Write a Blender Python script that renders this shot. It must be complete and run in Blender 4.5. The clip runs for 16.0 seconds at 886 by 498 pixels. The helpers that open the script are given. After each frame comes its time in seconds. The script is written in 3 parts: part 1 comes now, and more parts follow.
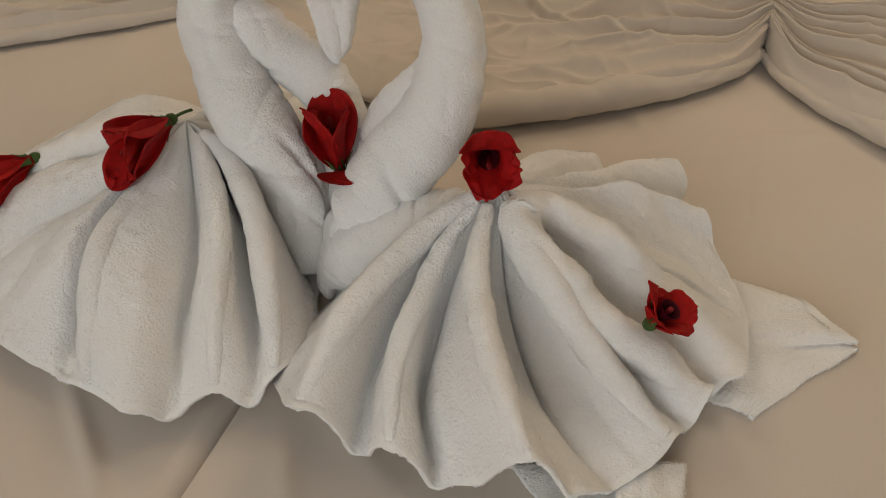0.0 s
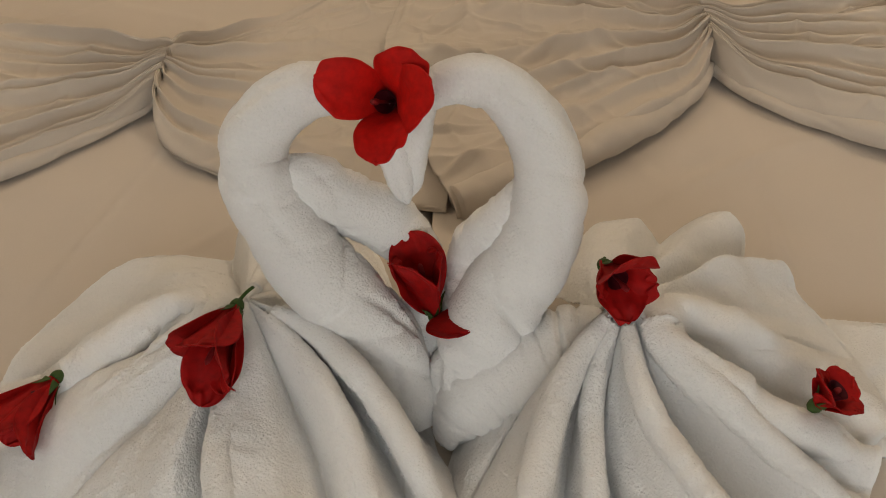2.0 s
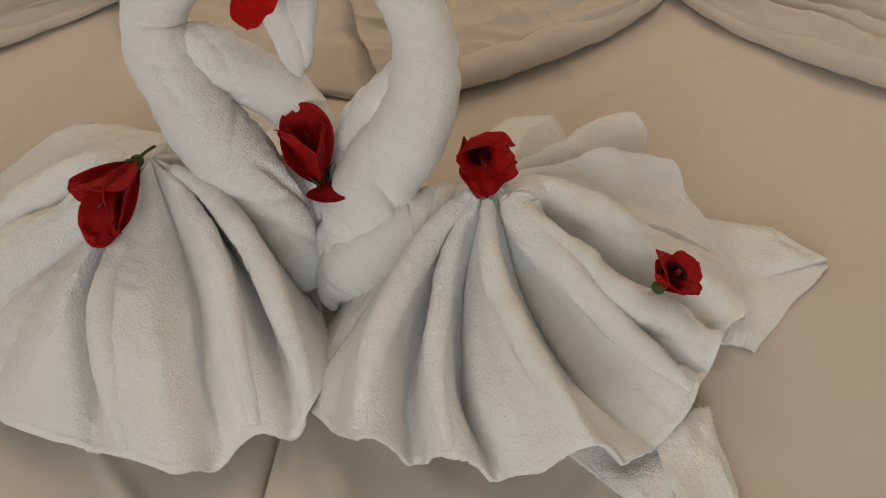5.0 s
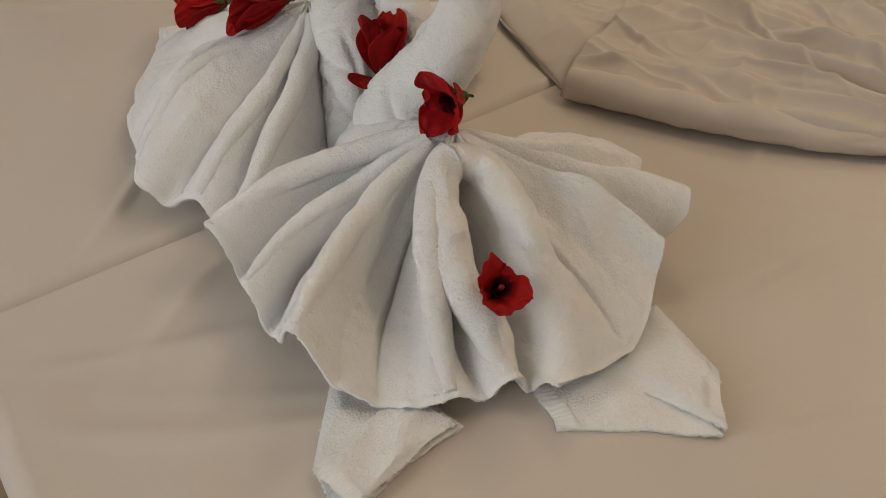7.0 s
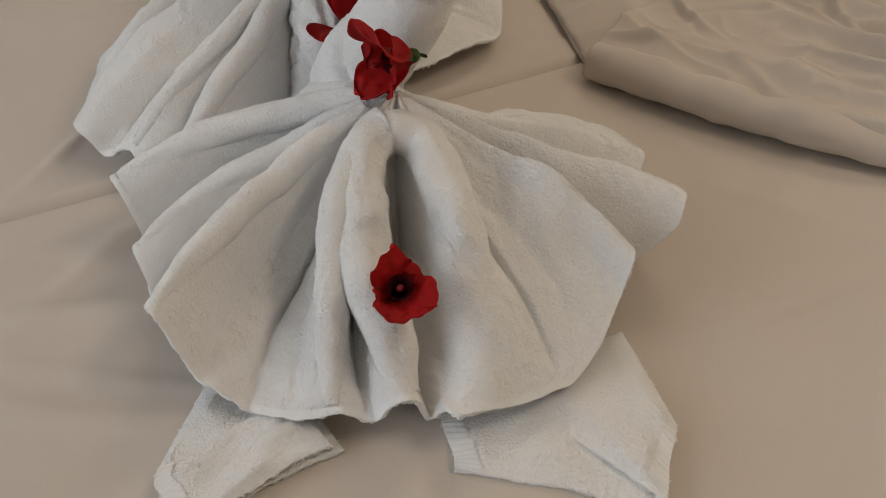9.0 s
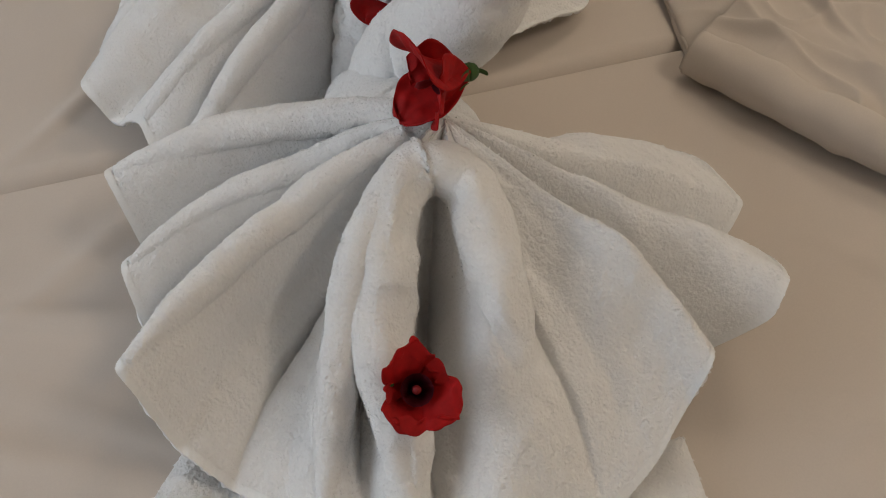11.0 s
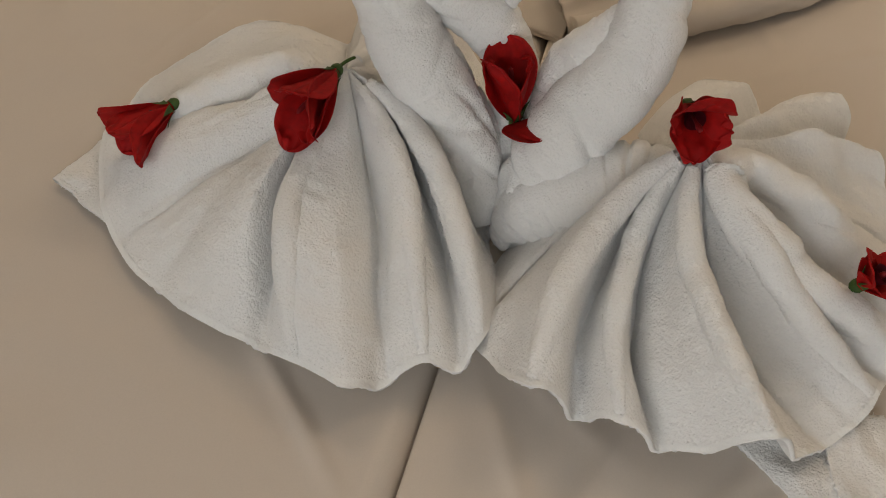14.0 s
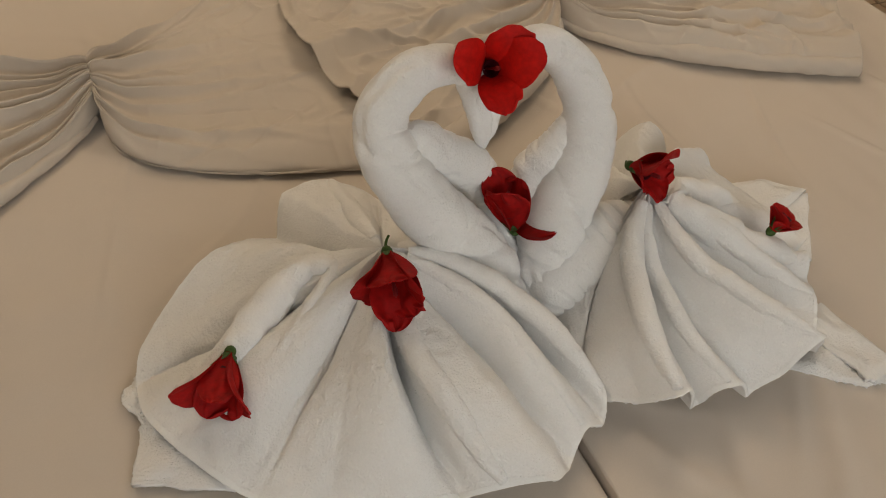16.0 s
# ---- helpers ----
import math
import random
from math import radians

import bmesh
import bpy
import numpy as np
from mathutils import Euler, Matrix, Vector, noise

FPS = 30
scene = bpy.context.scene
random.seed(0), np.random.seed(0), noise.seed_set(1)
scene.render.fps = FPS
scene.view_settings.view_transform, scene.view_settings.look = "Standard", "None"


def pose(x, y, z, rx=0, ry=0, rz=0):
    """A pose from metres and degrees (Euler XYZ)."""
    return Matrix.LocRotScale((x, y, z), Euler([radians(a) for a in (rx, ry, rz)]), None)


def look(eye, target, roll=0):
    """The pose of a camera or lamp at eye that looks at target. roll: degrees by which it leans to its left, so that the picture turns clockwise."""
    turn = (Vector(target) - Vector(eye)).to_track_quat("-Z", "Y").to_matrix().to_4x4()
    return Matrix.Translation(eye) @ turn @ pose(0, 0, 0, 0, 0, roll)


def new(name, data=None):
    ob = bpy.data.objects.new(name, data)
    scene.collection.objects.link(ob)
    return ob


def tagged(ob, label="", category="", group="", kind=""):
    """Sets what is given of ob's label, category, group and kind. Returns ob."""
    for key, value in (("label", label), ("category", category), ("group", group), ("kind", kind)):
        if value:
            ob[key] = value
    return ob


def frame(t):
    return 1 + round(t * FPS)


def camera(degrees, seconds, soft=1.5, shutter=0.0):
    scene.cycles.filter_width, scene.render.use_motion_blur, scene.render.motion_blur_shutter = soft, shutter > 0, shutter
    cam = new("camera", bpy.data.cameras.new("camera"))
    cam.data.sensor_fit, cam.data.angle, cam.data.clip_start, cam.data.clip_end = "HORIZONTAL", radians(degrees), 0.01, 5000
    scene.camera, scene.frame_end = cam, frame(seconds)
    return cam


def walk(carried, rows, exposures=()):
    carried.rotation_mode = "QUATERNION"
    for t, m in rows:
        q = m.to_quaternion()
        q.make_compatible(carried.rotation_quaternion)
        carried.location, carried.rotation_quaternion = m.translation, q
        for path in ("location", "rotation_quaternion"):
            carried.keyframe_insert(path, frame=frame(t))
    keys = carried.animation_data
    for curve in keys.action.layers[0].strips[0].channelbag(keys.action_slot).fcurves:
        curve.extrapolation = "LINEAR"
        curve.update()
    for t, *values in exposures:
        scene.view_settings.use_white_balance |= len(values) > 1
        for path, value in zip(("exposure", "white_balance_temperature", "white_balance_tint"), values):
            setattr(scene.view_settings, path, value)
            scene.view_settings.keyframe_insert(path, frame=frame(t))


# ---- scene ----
cam = camera(55.8, 16.0, soft=1.0)
PATH = [
    (0, (0.365, 0.074, 1.193), (-0.14, 1.512, -0.102), -1.1),
    (0.5, (0.324, 0.126, 1.225), (-0.204, 1.559, -0.066), -0.7),
    (1, (0.245, 0.165, 1.253), (-0.168, 1.619, -0.056), -2.3),
    (1.5, (0.151, 0.171, 1.286), (-0.037, 1.657, -0.04), -4.1),
    (2, (0.062, 0.168, 1.281), (-0.023, 1.647, -0.063), -3.9),
    (2.5, (0.035, 0.171, 1.286), (0.034, 1.601, -0.112), -2.6),
    (3, (0.049, 0.141, 1.276), (0.063, 1.515, -0.177), -2.9),
    (3.5, (0.076, 0.064, 1.276), (0.041, 1.401, -0.211), -3.9),
    (4, (0.121, 0.005, 1.293), (0.047, 1.338, -0.197), -3.8),
    (4.5, (0.169, 0.051, 1.284), (0.041, 1.39, -0.196), -3.6),
    (4.7, (0.194, 0.068, 1.277), (0.048, 1.431, -0.179), -3.7),
    (6.8, (0.719, 0.264, 1.228), (-0.399, 1.223, -0.125), -0.6),
    (7, (0.8, 0.282, 1.225), (-0.406, 1.12, -0.133), -0.5),
    (7.5, (0.961, 0.323, 1.224), (-0.398, 0.974, -0.091), -1.5),
    (8, (0.949, 0.354, 1.188), (-0.437, 1.0, -0.1), -2.1),
    (8.2, (0.921, 0.386, 1.164), (-0.458, 1.044, -0.127), -2.8),
    (10.3, (0.667, 0.575, 1.112), (-0.537, 0.975, -0.435), 0.6),
    (10.5, (0.655, 0.579, 1.112), (-0.545, 0.965, -0.441), 0.4),
    (11, (0.628, 0.581, 1.125), (-0.566, 0.95, -0.436), -0.3),
    (11.5, (0.629, 0.51, 1.149), (-0.538, 0.954, -0.413), -1.1),
    (12, (0.614, 0.408, 1.175), (-0.393, 1.13, -0.395), -1.8),
    (12.5, (0.56, 0.345, 1.189), (-0.388, 1.151, -0.377), -3.4),
    (13, (0.442, 0.306, 1.203), (-0.37, 1.248, -0.363), 0.2),
    (13.1, (0.452, 0.277, 1.216), (-0.349, 1.253, -0.336), 0.4),
    (13.5, (0.287, 0.226, 1.228), (-0.296, 1.312, -0.347), 1.2),
    (14, (0.123, 0.092, 1.267), (-0.223, 1.303, -0.286), 0.0),
    (14.5, (-0.056, 0.113, 1.295), (-0.13, 1.358, -0.268), 1.1),
    (15, (-0.218, 0.109, 1.319), (0.014, 1.395, -0.195), 3.9),
    (15.5, (-0.376, 0.1, 1.369), (0.104, 1.375, -0.095), 4.5),
    (16, (-0.406, 0.054, 1.404), (0.207, 1.356, 0.015), 3.3),
]
walk(cam, [(t, look(eye, target, roll)) for t, eye, target, roll in PATH],
     exposures=[(0, -0.08, 6850, 10), (2, -0.07, 6950, 10), (3.5, -0.11, 6850, 10), (7.5, -0.01, 6500, 10), (10.5, -0.02, 6000, 10), (11.5, -0.02, 6000, 10), (12.5, -0.10, 6250, 10), (14, -0.12, 6700, 10), (16, -0.09, 7000, 10)])

# ---- light ----
BED = 0.55
world = bpy.data.worlds.new("world")
scene.world = world
world.use_nodes = True
sky = world.node_tree.nodes.new("ShaderNodeTexSky")
sky.sky_type, sky.sun_disc, sky.sun_elevation, sky.sun_rotation = "NISHITA", False, radians(25), radians(200)
world.node_tree.links.new(sky.outputs[0], world.node_tree.nodes["Background"].inputs[0])
world.node_tree.nodes["Background"].inputs[1].default_value = 0.1


def lamp(name, eye, target, watts, size, colour):
    data = bpy.data.lights.new(name, "AREA")
    data.shape, data.size, data.energy, data.color = "DISK", size, watts, colour
    ob = new(name, data)
    ob.matrix_world = look(eye, target)
    return ob


for x, watts in ((-0.95, 8.2), (0.95, 10.6)):
    lamp("ceiling_lamp_light", (x, 1.85, 2.44), (0.8 * x, 1.3, 0.5), watts, 0.62, (1.0, 0.78, 0.56))
sky_light = lamp("window_light", (0.0, -1.66, 1.6), (0.0, 1.0, 0.75), 20.5, 1.0, (0.90, 0.96, 1.0))
sky_light.data.shape, sky_light.data.size, sky_light.data.size_y = "RECTANGLE", 2.4, 1.3


# ---- materials ----
def material(name, colour, rough=0.8, grain=400.0, bump=0.3, depth=0.001, vary=0.06, sheen=0.0, stain=6.0, weave=False, sub=0.0):
    m = bpy.data.materials.new(name)
    m.use_nodes = True
    n, l = m.node_tree.nodes, m.node_tree.links
    b = n["Principled BSDF"]
    b.inputs["Roughness"].default_value = rough
    b.inputs["Sheen Weight"].default_value = sheen
    b.inputs["Specular IOR Level"].default_value = 0.2
    if sub:
        b.inputs["Subsurface Weight"].default_value = sub
        b.inputs["Subsurface Radius"].default_value = (0.004, 0.003, 0.002)
    co = n.new("ShaderNodeTexCoord")
    big, small = n.new("ShaderNodeTexNoise"), n.new("ShaderNodeTexNoise")
    big.inputs["Scale"].default_value, small.inputs["Scale"].default_value = stain, grain
    big.inputs["Detail"].default_value, small.inputs["Detail"].default_value = 4, 3
    for t in (big, small):
        l.new(co.outputs["Object"], t.inputs["Vector"])
    add = n.new("ShaderNodeMath")
    add.operation = "ADD"
    l.new(big.outputs[0], add.inputs[0])
    l.new(small.outputs[0], add.inputs[1])
    ramp = n.new("ShaderNodeMapRange")
    ramp.inputs[1].default_value, ramp.inputs[2].default_value = 0.6, 1.4
    ramp.inputs[3].default_value, ramp.inputs[4].default_value = 1 - vary, 1 + vary
    l.new(add.outputs[0], ramp.inputs[0])
    mix = n.new("ShaderNodeVectorMath")
    mix.operation = "SCALE"
    mix.inputs[0].default_value = colour
    l.new(ramp.outputs[0], mix.inputs["Scale"])
    l.new(mix.outputs[0], b.inputs["Base Color"])
    bm_ = n.new("ShaderNodeBump")
    bm_.inputs["Strength"].default_value, bm_.inputs["Distance"].default_value = bump, depth
    if weave:
        w1, w2 = n.new("ShaderNodeTexWave"), n.new("ShaderNodeTexWave")
        w1.bands_direction, w2.bands_direction = "X", "Y"
        mul = n.new("ShaderNodeMath")
        mul.operation = "ADD"
        for k, w in enumerate((w1, w2)):
            w.inputs["Scale"].default_value = grain
            w.inputs["Distortion"].default_value = 0.6
            l.new(co.outputs["Object"], w.inputs["Vector"])
            l.new(w.outputs[1], mul.inputs[k])
        l.new(mul.outputs[0], bm_.inputs["Height"])
    else:
        l.new(small.outputs[0], bm_.inputs["Height"])
    l.new(bm_.outputs[0], b.inputs["Normal"])
    return m


TERRY = material("white terry cotton", (0.80, 0.795, 0.785), 0.95, 400, 0.7, 0.0022, 0.04, 0.2, 9)
HEM = material("white woven towel hem", (0.80, 0.80, 0.79), 0.9, 500, 0.4, 0.001, 0.04, 0.1, 12)
SHEET = material("cream cotton sheet", (0.59, 0.525, 0.46), 0.85, 600, 0.12, 0.0006, 0.035, 0.05, 5, True)
DRAPE = material("beige cotton drape", (0.555, 0.495, 0.43), 0.8, 600, 0.12, 0.0006, 0.04, 0.1, 5, True)
PETAL_DARK = material("dark red wilted petal", (0.30, 0.003, 0.003), 0.7, 160, 0.25, 0.0015, 0.30, 0.0, 40)
PETAL = material("red hibiscus petal", (0.46, 0.005, 0.003), 0.7, 160, 0.25, 0.0015, 0.25, 0.0, 40, sub=0.0)
THROAT = material("dark red flower throat", (0.06, 0.002, 0.006), 0.6, 160, 0.2, 0.001, 0.2, 0, 40)
GREEN = material("green sepal and stem", (0.045, 0.085, 0.022), 0.55, 200, 0.3, 0.001, 0.2, 0, 40)
PISTIL = material("dark red pistil", (0.18, 0.01, 0.012), 0.6, 400, 0.4, 0.001, 0.2, 0, 40)
WALL = material("cream wall paint", (0.74, 0.69, 0.61), 0.9, 120, 0.15, 0.001, 0.03, 0, 2)
CEIL = material("white ceiling paint", (0.8, 0.79, 0.76), 0.9, 120, 0.1, 0.001, 0.02, 0, 2)
TILE = material("tan floor tile", (0.36, 0.26, 0.17), 0.35, 40, 0.1, 0.001, 0.12, 0, 4)
GROUT = material("brown grout", (0.2, 0.15, 0.11), 0.9, 90, 0.3, 0.001, 0.1, 0, 4)
BASE = material("tan upholstered bed base", (0.30, 0.22, 0.15), 0.9, 300, 0.3, 0.001, 0.06, 0.1, 6)
METAL = material("white lamp rim", (0.7, 0.7, 0.68), 0.4, 80, 0.05, 0.001, 0.03, 0, 5)
GLASS = bpy.data.materials.new("clear glass")
GLASS.use_nodes = True
GLASS.node_tree.nodes["Principled BSDF"].inputs["Transmission Weight"].default_value = 1
GLASS.node_tree.nodes["Principled BSDF"].inputs["Roughness"].default_value = 0
GLOW = bpy.data.materials.new("lit lamp glass")
GLOW.use_nodes = True
GLOW.node_tree.nodes["Principled BSDF"].inputs["Emission Color"].default_value = (1, 0.85, 0.65, 1)
GLOW.node_tree.nodes["Principled BSDF"].inputs["Emission Strength"].default_value = 3


# ---- mesh helpers ----
def linked(name, mesh, mat, parent=None, label=""):
    mesh.materials.append(mat)
    ob = new(name, mesh)
    if parent:
        ob.parent = parent
        ob.matrix_parent_inverse = Matrix.Translation(parent.location).inverted() if parent.type == "EMPTY" else Matrix()
    return tagged(ob, label) if label else ob


def part(name, bm, mat, parent=None, label="", smooth=False):
    me = bpy.data.meshes.new(name)
    bm.to_mesh(me)
    bm.free()
    if smooth:
        me.shade_smooth()
    return linked(name, me, mat, parent, label)


def sheet_part(name, P, mat, parent=None, label="", wrap=False, thick=0.0, caps=False):
    """A smooth mesh over the grid P (rows, columns, 3); wrap joins the last column to the first."""
    a, b = P.shape[:2]
    idx = np.arange(a * b).reshape(a, b)
    q = np.stack([idx[:-1, :-1], idx[1:, :-1], idx[1:, 1:], idx[:-1, 1:]], -1).reshape(-1, 4)
    if wrap:
        w = np.stack([idx[:-1, -1], idx[1:, -1], idx[1:, 0], idx[:-1, 0]], -1)
        q = np.concatenate([q, w])
    faces = q.tolist()
    if caps:
        faces += [idx[0].tolist(), idx[-1][::-1].tolist()]
    me = bpy.data.meshes.new(name)
    me.from_pydata(P.reshape(-1, 3).tolist(), [], faces)
    me.shade_smooth()
    ob = linked(name, me, mat, parent, label)
    if thick:
        s = ob.modifiers.new("thickness", "SOLIDIFY")
        s.thickness, s.offset = thick, -1
    return ob


def spline(keys, n):
    """Catmull-Rom through keys (k, d), n points, parameter even in chord length."""
    K = np.array(keys, float)
    d = np.r_[0, np.cumsum(np.maximum(np.linalg.norm(np.diff(K[:, :3], axis=0), axis=1), 1e-6))]
    T = np.gradient(K, d, axis=0)
    t = np.linspace(0, d[-1], n)
    i = np.clip(np.searchsorted(d, t, side="right") - 1, 0, len(d) - 2)
    h = (d[i + 1] - d[i])[:, None]
    u = ((t - d[i]) / h[:, 0])[:, None]
    return (2 * u**3 - 3 * u**2 + 1) * K[i] + (u**3 - 2 * u**2 + u) * h * T[i] + (3 * u**2 - 2 * u**3) * K[i + 1] + (u**3 - u**2) * h * T[i + 1]


def smooth_noise(shape, cells, rng):
    """Smooth random field in -1..1 over a grid."""
    g = rng.uniform(-1, 1, (cells[0] + 3, cells[1] + 3))
    out = np.zeros(shape)
    x, y = np.linspace(0, cells[0], shape[0]), np.linspace(0, cells[1], shape[1])
    i, j = np.floor(x).astype(int), np.floor(y).astype(int)
    fx, fy = x - i, y - j
    fx, fy = (fx * fx * (3 - 2 * fx))[:, None], (fy * fy * (3 - 2 * fy))[None]
    out = g[np.ix_(i, j)] * (1 - fx) * (1 - fy) + g[np.ix_(i + 1, j)] * fx * (1 - fy) + g[np.ix_(i, j + 1)] * (1 - fx) * fy + g[np.ix_(i + 1, j + 1)] * fx * fy
    return out


def normals(P):
    n = np.cross(np.gradient(P, axis=0), np.gradient(P, axis=1))
    return n / np.maximum(np.linalg.norm(n, axis=2, keepdims=True), 1e-9)


def nap(P, rng, size):
    """Loop pile: random displacement along the normal."""
    return P + normals(P) * (rng.uniform(-1, 1, P.shape[:2]) * size)[..., None]


def tube(keys, n, m, rng, folds=(), pile=0.00045, lumps=0.0015, ripple=0.0, flat=1.0, rings=()):
    """A rolled towel along keys (x, y, z, radius). folds: (along, around, length, turn, depth) creases pressed into it."""
    K = spline(keys, n)
    C, R = K[:, :3], K[:, 3]
    T = np.gradient(C, axis=0)
    T /= np.linalg.norm(T, axis=1, keepdims=True)
    side = np.cross(T, (0, -1, 0.15))
    side /= np.linalg.norm(side, axis=1, keepdims=True)
    front = np.cross(side, T)
    a = np.linspace(0, 2 * np.pi, m, endpoint=False)
    s = np.linspace(0, 1, n)[:, None]
    rad = R[:, None] * (1 + 0.05 * smooth_noise((n, m), (9, 3), rng))
    rad = rad + lumps * smooth_noise((n, m), (26, 7), rng)
    if ripple:
        wave = np.sin(s * 74 + 1.7 * np.sin(a)[None] + 2.2 * smooth_noise((n, m), (8, 4), rng))
        rad = rad - ripple * np.clip(wave, 0, 1) ** 3 * (0.4 + 0.6 * smooth_noise((n, m), (6, 5), rng))
    for along, around, length, turn, depth in folds:
        da = (a[None] - around - turn * (s - along) + np.pi) % (2 * np.pi) - np.pi
        rad = rad - depth * np.exp(-((da * R[:, None]) / 0.006) ** 2) * np.exp(-((s - along) / length) ** 4)
    for along, depth, skew, middle in rings:
        line = s - along - skew * np.sin(a - middle)[None]
        rad = rad - depth * np.exp(-np.abs(line / 0.015) ** 1.6) * np.clip(0.6 + np.cos(a - middle)[None], 0, 1)
    P = C[:, None] + side[:, None] * (rad * np.cos(a)[None])[..., None] + front[:, None] * (flat * rad * np.sin(a)[None])[..., None]
    P = P + (rng.uniform(-1, 1, (n, m)) * pile)[..., None] * (P - C[:, None]) / np.maximum(rad, 1e-4)[..., None]
    P[..., 2] = np.maximum(P[..., 2], BED + 0.002)
    return P


def skirt(apex, top, folds, lean, n, m, rng, pile=0.00045):
    """A towel fanned out from a gathered apex. folds, one after another round it: (angle at the rim, turn towards the apex, reach, height over the bed a third of the way out, two thirds out, at the rim). Crests come out round and tip over by lean degrees, valleys are creased."""
    K = np.array(folds, float)
    d = np.r_[0, np.cumsum(np.abs(np.diff(K[:, 0])) + 3)]
    u = np.linspace(0, d[-1], m)
    i = np.clip(np.searchsorted(d, u, side="right") - 1, 0, len(d) - 2)
    t = (u - d[i]) / (d[i + 1] - d[i])
    def round_it(row):
        """Values from fold to fold: round crests with steep flanks on a flat floor."""
        lo, hi = np.r_[row[0], row[:-1]], np.r_[row[1:], row[-1]]
        crest, floor_ = (row >= lo) & (row >= hi), (row < lo) & (row < hi)
        up = row[i + 1] > row[i]
        x = np.where(up, 1 - t, t)
        top_, foot = np.where(up, crest[i + 1], crest[i]), np.where(up, floor_[i], floor_[i + 1])
        roll = np.maximum(1 - np.minimum(1, x / 0.82) ** 2.1, 0) ** 0.72
        f = np.where(top_ & foot, roll, np.where(top_, 1 - x**1.8, np.where(foot, (1 - x) ** 0.8, 1 - x)))
        low, high = np.minimum(row[i], row[i + 1]), np.maximum(row[i], row[i + 1])
        return np.convolve(np.pad(low + (high - low) * f, 4, mode="edge"), np.hanning(9) / 4, "valid")
    ker = np.hanning(15) / np.hanning(15).sum()
    def even(row):
        return np.convolve(np.pad(np.interp(u, d, row), 7, mode="edge"), ker, "valid")
    s = np.linspace(0, 1, n)[:, None]
    z1, z2, z3 = round_it(K[:, 3])[None], round_it(K[:, 4])[None], round_it(K[:, 5])[None]
    z0 = top - BED + 0.02 * (z1 - 0.11)
    a, b, c = 1 / 3, 2 / 3, 1.0
    w = np.where(s < a, s / a, np.where(s < b, (s - a) / (b - a), (s - b) / (c - b)))
    m0, m1, m2, m3 = 0.6 * (z1 - z0), 0.5 * (z2 - z0), 0.5 * (z3 - z1), z3 - z2
    def glide(p, q, sp, sq):
        return (2 * w**3 - 3 * w**2 + 1) * p + (w**3 - 2 * w**2 + w) * sp + (3 * w**2 - 2 * w**3) * q + (w**3 - w**2) * sq
    z = np.where(s < a, glide(z0, z1, m0, m1), np.where(s < b, glide(z1, z2, m1, m2), glide(z2, z3, m2, m3)))
    th = even(K[:, 0])[None] + even(K[:, 1])[None] * (1 - s) + 1.6 * smooth_noise((n, m), (4, 22), rng) * s * (1 - s) * 3
    crest = np.clip((round_it(K[:, 4]) - 0.055) / 0.06, 0, 1)[None]
    th = th + lean * crest * np.sin(np.pi * np.clip(s, 0, 1)) ** 0.7
    for k in range(1, len(K) - 1):
        if K[k, 4] < K[k - 1, 4] and K[k, 4] < K[k + 1, 4]:
            z = z - rng.uniform(0.006, 0.013) * np.exp(-((u[None] - d[k] + 1.5 * smooth_noise((n, 1), (4, 1), rng)) / 1.1) ** 2) * np.clip(1.25 * np.sin(np.pi * s**0.8), 0, 1)
    r = 0.0015 + (even(K[:, 2])[None] - 0.0015) * s
    r = r + 0.002 * smooth_noise((n, m), (2, 40), rng) * s**4
    z = z + (0.005 * smooth_noise((n, m), (5, 16), rng) + 0.0028 * smooth_noise((n, m), (9, 44), rng) + 0.0012 * smooth_noise((n, m), (30, 110), rng)) * np.minimum(1, 2 * s)
    P = np.stack([apex[0] + r * np.cos(np.radians(th)), apex[1] + r * np.sin(np.radians(th)), BED + np.maximum(z, 0.009)], -1)
    return P + (nap(P, rng, pile) - P) * np.clip(5 * s - 0.4, 0, 1)[..., None], even(K[:, 0])


def patch(corners, n, m, rng, z, lumps=0.009, pile=0.0005):
    """A flat towel end: a bilinear patch of four corners, softly wavy, lying at height z."""
    c = np.array(corners, float)
    u, v = np.linspace(0, 1, n)[:, None, None], np.linspace(0, 1, m)[None, :, None]
    P = (c[0] * (1 - u) + c[1] * u) * (1 - v) + (c[3] * (1 - u) + c[2] * u) * v
    edge = np.minimum(np.minimum(u, 1 - u), np.minimum(v, 1 - v))[..., 0]
    h = z + lumps * np.minimum(1, edge * 6) * (1 + smooth_noise((n, m), (4, 4), rng))
    P = P + 0.004 * np.stack([smooth_noise((n, m), (4, 4), rng), smooth_noise((n, m), (4, 4), rng)], -1)
    return nap(np.concatenate([P, h[..., None]], -1), rng, pile)


def box(bm, x0, y0, z0, x1, y1, z1, bevel=0.0):
    vs = bmesh.ops.create_cube(bm, size=1, matrix=Matrix.LocRotScale(((x0 + x1) / 2, (y0 + y1) / 2, (z0 + z1) / 2), None, (x1 - x0, y1 - y0, z1 - z0)))["verts"]
    if bevel:
        bmesh.ops.bevel(bm, geom=list({e for v in vs for e in v.link_edges}), offset=bevel, segments=3, profile=0.5, affect="EDGES")


# ---- room ----
def wall(name, *size):
    bm = bmesh.new()
    box(bm, *size)
    return tagged(part(name, bm, WALL), "plain cream painted wall", "wall", kind="structure")


